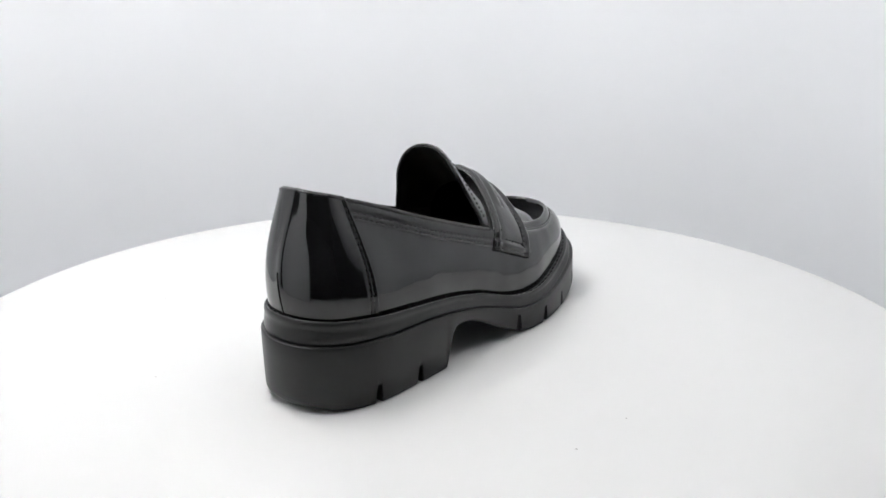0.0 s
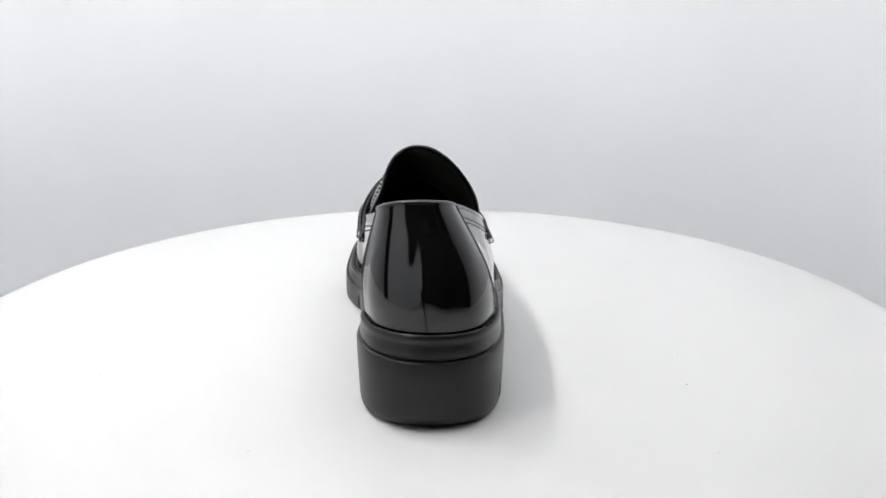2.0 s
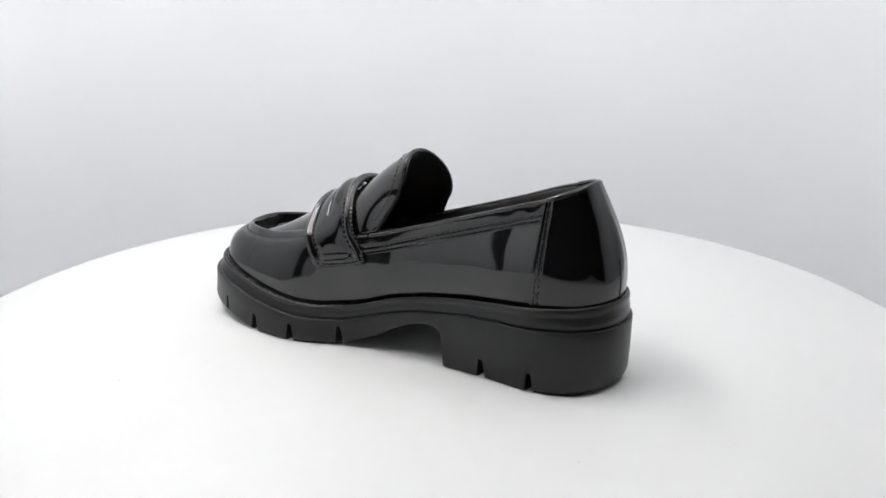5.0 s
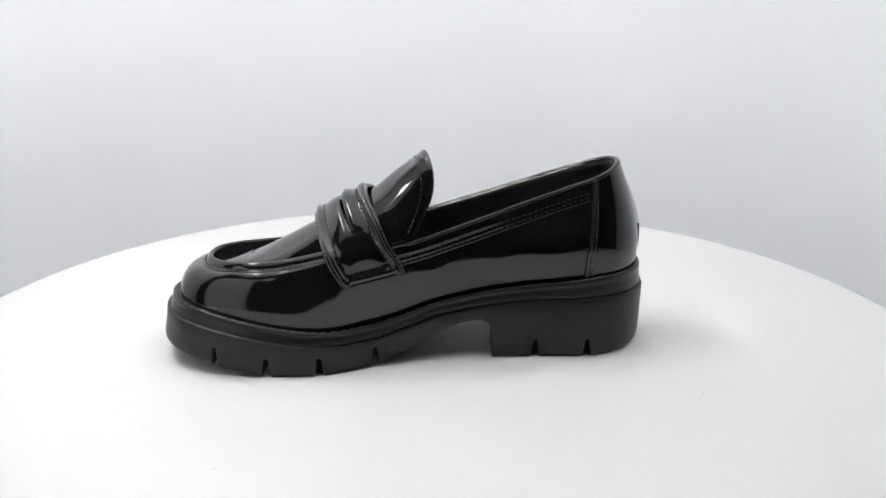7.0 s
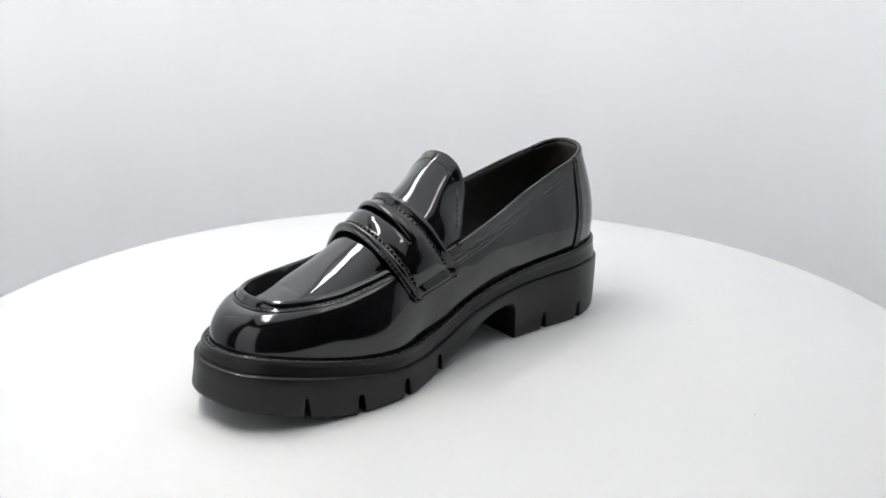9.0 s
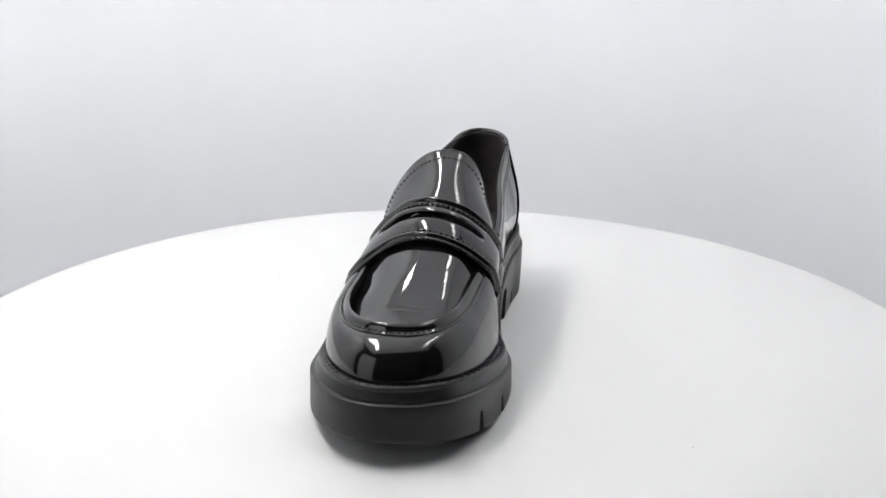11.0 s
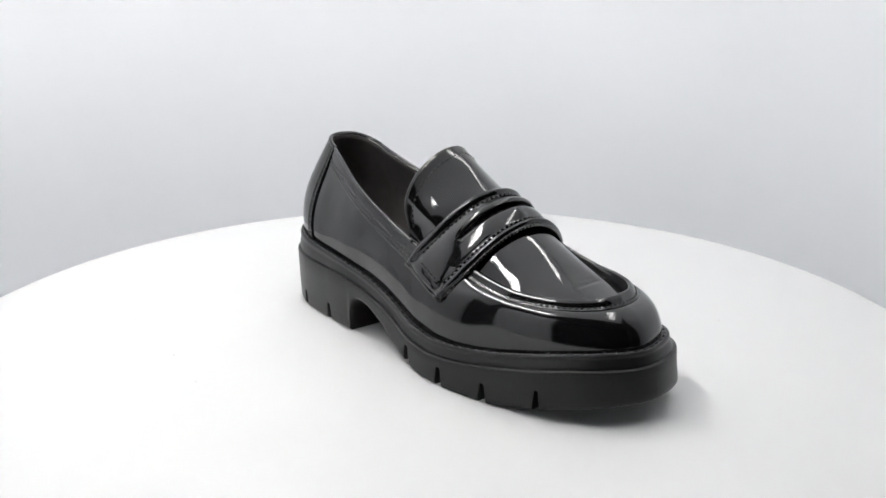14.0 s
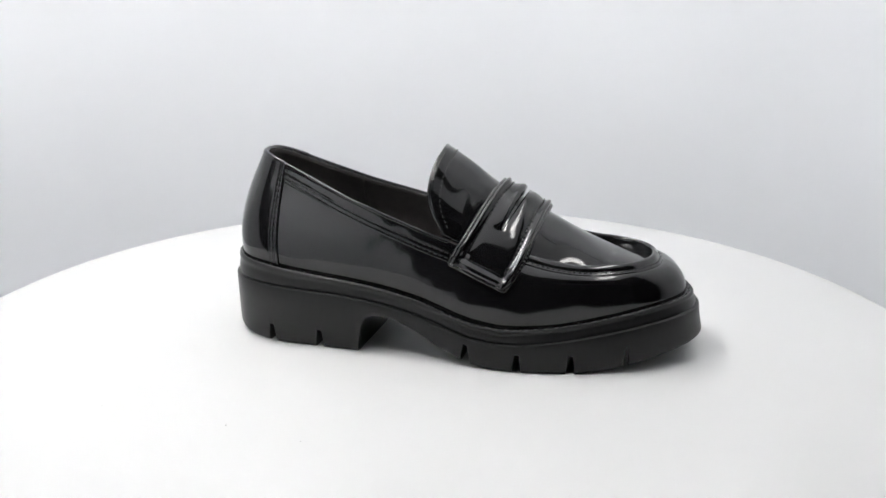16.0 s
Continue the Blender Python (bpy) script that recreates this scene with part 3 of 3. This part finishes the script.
def skin_normals(g):
    du, dv = np.gradient(g, axis=0), np.gradient(g, axis=1)
    n = np.cross(du, dv)
    n /= np.linalg.norm(n, axis=2, keepdims=True) + 1e-12
    return n if n[..., 2].mean() > 0 else -n


def leather_sheet(name, g, mat, parent, label, thick, up=True):
    bm = grid([[Vector(p) * MM for p in r] for r in g], weld=0)
    bmesh.ops.recalc_face_normals(bm, faces=bm.faces)
    if (sum(f.normal.z for f in bm.faces) < 0) == up:
        bmesh.ops.reverse_faces(bm, faces=bm.faces)
    ob = part(name, bm, mat, parent, label, sharp=0)
    so = ob.modifiers.new("leather", "SOLIDIFY")
    so.thickness, so.offset = thick, -1
    if isinstance(mat, (list, tuple)):
        so.material_offset = 1
    return ob


def vamp(shoe):
    g = sheet_from(PLUG_ROWS, 41, 120)
    # short creases where the plug flexes behind the toe
    for cu, cv, half_w, deep in ((104.0, 17.5, 9.0, -0.4), (101.0, 20.0, 5.0, -0.2)):
        du, dv = (g[..., 0] - cu + 0.004 * (g[..., 1] - cv) ** 2) / 1.1, (g[..., 1] - cv) / half_w
        g[..., 2] += deep * np.exp(-du ** 2 - dv ** 4)
    leather_sheet("toe_plug", g, GLAZED, shoe, "glossy black patent toe plug inside the raised seam", 0.0015)
    g = sheet_from(TONGUE_ROWS, 49, 40)
    tongue = leather_sheet("tongue", g, [PATENT_SOFT, TONGUE_LINING], shoe, "glossy black patent tongue with rounded top edge", 0.0024)
    n = skin_normals(g)
    i = 34
    part("tongue_stitching", dashes(g[i, 2:-2] + n[i, 2:-2] * 0.15, n[i, 2:-2], 2.1, 0.9, 0.75, 0.4), THREAD_MATT, tongue, "fine black edge stitching", sharp=60)
    part("tongue_edge", tube(g[-1] - n[-1] * 1.2, 1.25, 8, ups=n[-1]), PATENT, tongue, sharp=0)


STRAP_REAR = [(16.4, 43.2, 53.5), (20, 44, 61), (25, 43.5, 68.5), (31, 37.5, 81), (36.5, 27, 90.5), (39, 13, 94.5), (36, -1, 91.5), (31, -13, 83), (25, -24, 71.5), (20, -30, 63), (16.5, -32.5, 56)]
STRAP_FRONT = [(48.5, 49.8, 46.5), (54, 49.4, 55), (57.5, 47.5, 62), (61.5, 38.5, 71.0), (64.5, 27, 77.6), (66, 14, 80.2), (64, 0, 76.8), (61, -13, 68.8), (57.5, -25.3, 58.5), (53, -32, 50), (48.5, -34.8, 43.5)]


def strap(shoe):
    """Penny strap across the instep: padded, with rolled edges and an eye-shaped slot."""
    f, r = Path(spline(STRAP_FRONT, per=12)), Path(spline(STRAP_REAR, per=12))
    nc = 97
    cs = np.linspace(0, 1, nc)
    front, rear = np.array([f.at(c * f.total) for c in cs]), np.array([r.at(c * r.total) for c in cs])
    base = np.array([front + (rear - front) * d for d in (0, 0.25, 0.5, 0.75, 1)])
    nrm = skin_normals(base)[2]
    slot = np.array([max(0.0, 1 - ((c - 0.5) / 0.265) ** 2) for c in cs])

    def rise(d, j):
        roll = 1.7 * math.exp(-((d - 0.065) / 0.045) ** 2) + 1.7 * math.exp(-((d - 0.935) / 0.045) ** 2)
        end = min(j, nc - 1 - j)
        roll = max(roll, 1.5 * math.exp(-((end - 2.2) / 1.3) ** 2))
        dip = -0.4 * math.exp(-((end - 5) / 1.0) ** 2) - 0.5 * math.exp(-((d - 0.17) / 0.04) ** 2) - 0.5 * math.exp(-((d - 0.83) / 0.04) ** 2)
        lip = 2.0 * slot[j] ** 0.5 * math.exp(-((d - 0.63) / 0.085) ** 2) + 0.6 * slot[j] * math.exp(-((d - 0.36) / 0.08) ** 2)
        pad = 0.9 * math.sin(math.pi * d)
        tuck = -1.4 * (max(0, 0.03 - d) + max(0, d - 0.97)) / 0.03
        return roll + dip + lip + pad + tuck + 0.3

    def seated(q, side):
        """Lays a point of the strap's ends on the upper's side."""
        a = HALF[side].where(q[0])
        top = wall(side, a, 1.0)[2]
        k = float(np.clip((top + 1 - q[2]) / 9, 0, 1))
        if k <= 0:
            return q
        lo, hi = 0.0, 1.0
        for _ in range(14):
            m = (lo + hi) / 2
            if wall(side, a, m)[2] < q[2]:
                lo = m
            else:
                hi = m
        w = wall(side, a, lo, 0.9)
        return np.array((q[0], q[1] + (w[1] - q[1]) * k, q[2]))

    def point(d, j):
        q = front[j] + (rear[j] - front[j]) * d
        if j < nc * 0.3 or j > nc * 0.7:
            q = seated(q, "L" if j < nc * 0.5 else "R")
        return q + nrm[j] * rise(d, j)
    lows = [0, 0.012, 0.03, 0.05, 0.08, 0.11, 0.14, 0.17, 0.2, 0.25, 0.31, 0.37, 0.42]
    highs = [0.58, 0.62, 0.66, 0.7, 0.75, 0.8, 0.83, 0.86, 0.89, 0.92, 0.95, 0.97, 0.988, 1]
    rows = []
    for d in lows:
        rows.append([point(d, j) for j in range(nc)])
    cut = len(rows)
    rows.append([point(0.53 - 0.036 * slot[j], j) for j in range(nc)])
    rows.append([point(0.53 + 0.036 * slot[j], j) for j in range(nc)])
    for d in highs:
        rows.append([point(max(d, 0.535 + 0.036 * slot[j]) if d < 0.6 else d, j) for j in range(nc)])
    bm = grid([[Vector(q) * MM for q in row] for row in rows], skip=lambda i, j: i == cut and (slot[j] > 0.0 or slot[j + 1] > 0.0), weld=0.000015)
    bmesh.ops.recalc_face_normals(bm, faces=bm.faces)
    if sum(q.normal.z for q in bm.faces) < 0:
        bmesh.ops.reverse_faces(bm, faces=bm.faces)
    ob = part("penny_strap", bm, PATENT_SOFT, shoe, "glossy black patent penny strap with eye-shaped slot", sharp=0)
    so = ob.modifiers.new("leather", "SOLIDIFY")
    so.thickness, so.offset = 0.0026, -1
    for d in (0.165, 0.835):
        pts = np.array([point(d, j) + nrm[j] * 0.15 for j in range(6, nc - 6)])
        part("strap_stitching", dashes(pts, nrm[6:-6], 2.2, 0.8, 1.0, 0.7), THREAD, ob, "fine black stitches", sharp=60)
    for d, tilt in ((0.008, 1), (0.992, -1)):
        line = Path([point(d, j) - nrm[j] * 0.6 for j in range(0, nc)])
        steps = np.linspace(0, line.total, 330)
        ups = [nrm[int(round(a / line.total * (nc - 1)))] for a in steps]
        part("strap_edge", tube([line.at(a) for a in steps], lambda k: 1.42 + 0.09 * math.sin(k * line.total * 2.6), 8, ups=ups), PATENT, ob, "whipped strap edge", sharp=0)
    for j in (5, nc - 6):
        pts = np.array([point(d, j) + nrm[j] * 0.2 for d in np.linspace(0.2, 0.8, 20)])
        part("strap_stitching", dashes(pts, [nrm[j]] * 20, 2.2, 0.9, 0.75, 0.45), THREAD, ob, "fine black stitches", sharp=60)
    for j in (0, nc - 1):
        pts = np.array([point(d, j) - nrm[j] * 0.8 for d in np.linspace(0, 1, 20)])
        part("strap_edge", tube(pts, 1.3, 8, ups=[nrm[j]] * 20), PATENT, ob, sharp=0)


def insole(shoe):
    rows = []
    for arc, _, cut in STATIONS[::2]:
        r, n1 = edge("R", arc["R"])
        l, n2 = edge("L", arc["L"])
        r, l = r - n1 * 9, l - n2 * 9
        z = welt_z((r[0] + l[0]) / 2) + 2.5
        rows.append([Vector((*(r + (l - r) * f), z - 2.0 * math.sin(math.pi * f))) * MM for f in np.linspace(0, 1, 9)])
    bm = grid(rows)
    bmesh.ops.recalc_face_normals(bm, faces=bm.faces)
    part("insole", bm, INSOLE, shoe, "dark padded insole", sharp=0)
    # lining seam strip inside the quarters
    for s in "RL":
        a = HALF[s].where(-52)
        pts = [wall(s, a, b, -2.5) for b in np.linspace(0.3, 0.97, 14)]
        part("lining_seam", tube(pts, 0.6, 6, ups=[(1, 0, 0)] * 14), LINING, shoe, sharp=0)


def loafer():
    shoe = new("loafer")
    tagged(shoe, "black patent leather penny loafer with chunky rubber sole on turntable", "shoe")
    outsole(shoe)
    midsole(shoe)
    upper(shoe)
    vamp(shoe)
    apron(shoe)
    strap(shoe)
    insole(shoe)
    return shoe


studio()
tent()
led_bar(-0.25, CHIP_LEFT, 0.062, "bright led bar with a row of glowing chips")
led_bar(0.26, CHIP_RIGHT, 0.045, "led bar with a row of glowing chips")
reflector_panel()
table = turntable()
shoe = loafer()


def motions():
    """Platter and shoe turn together at one even speed."""
    times = [k * 1.0 for k in range(17)]
    walk(table, [(t, pose(0, 0, 0, 0, 0, SPIN * t)) for t in times])
    walk(shoe, [(t, pose(0, 0, 0, 0, 0, START + SPIN * t)) for t in times])


motions()
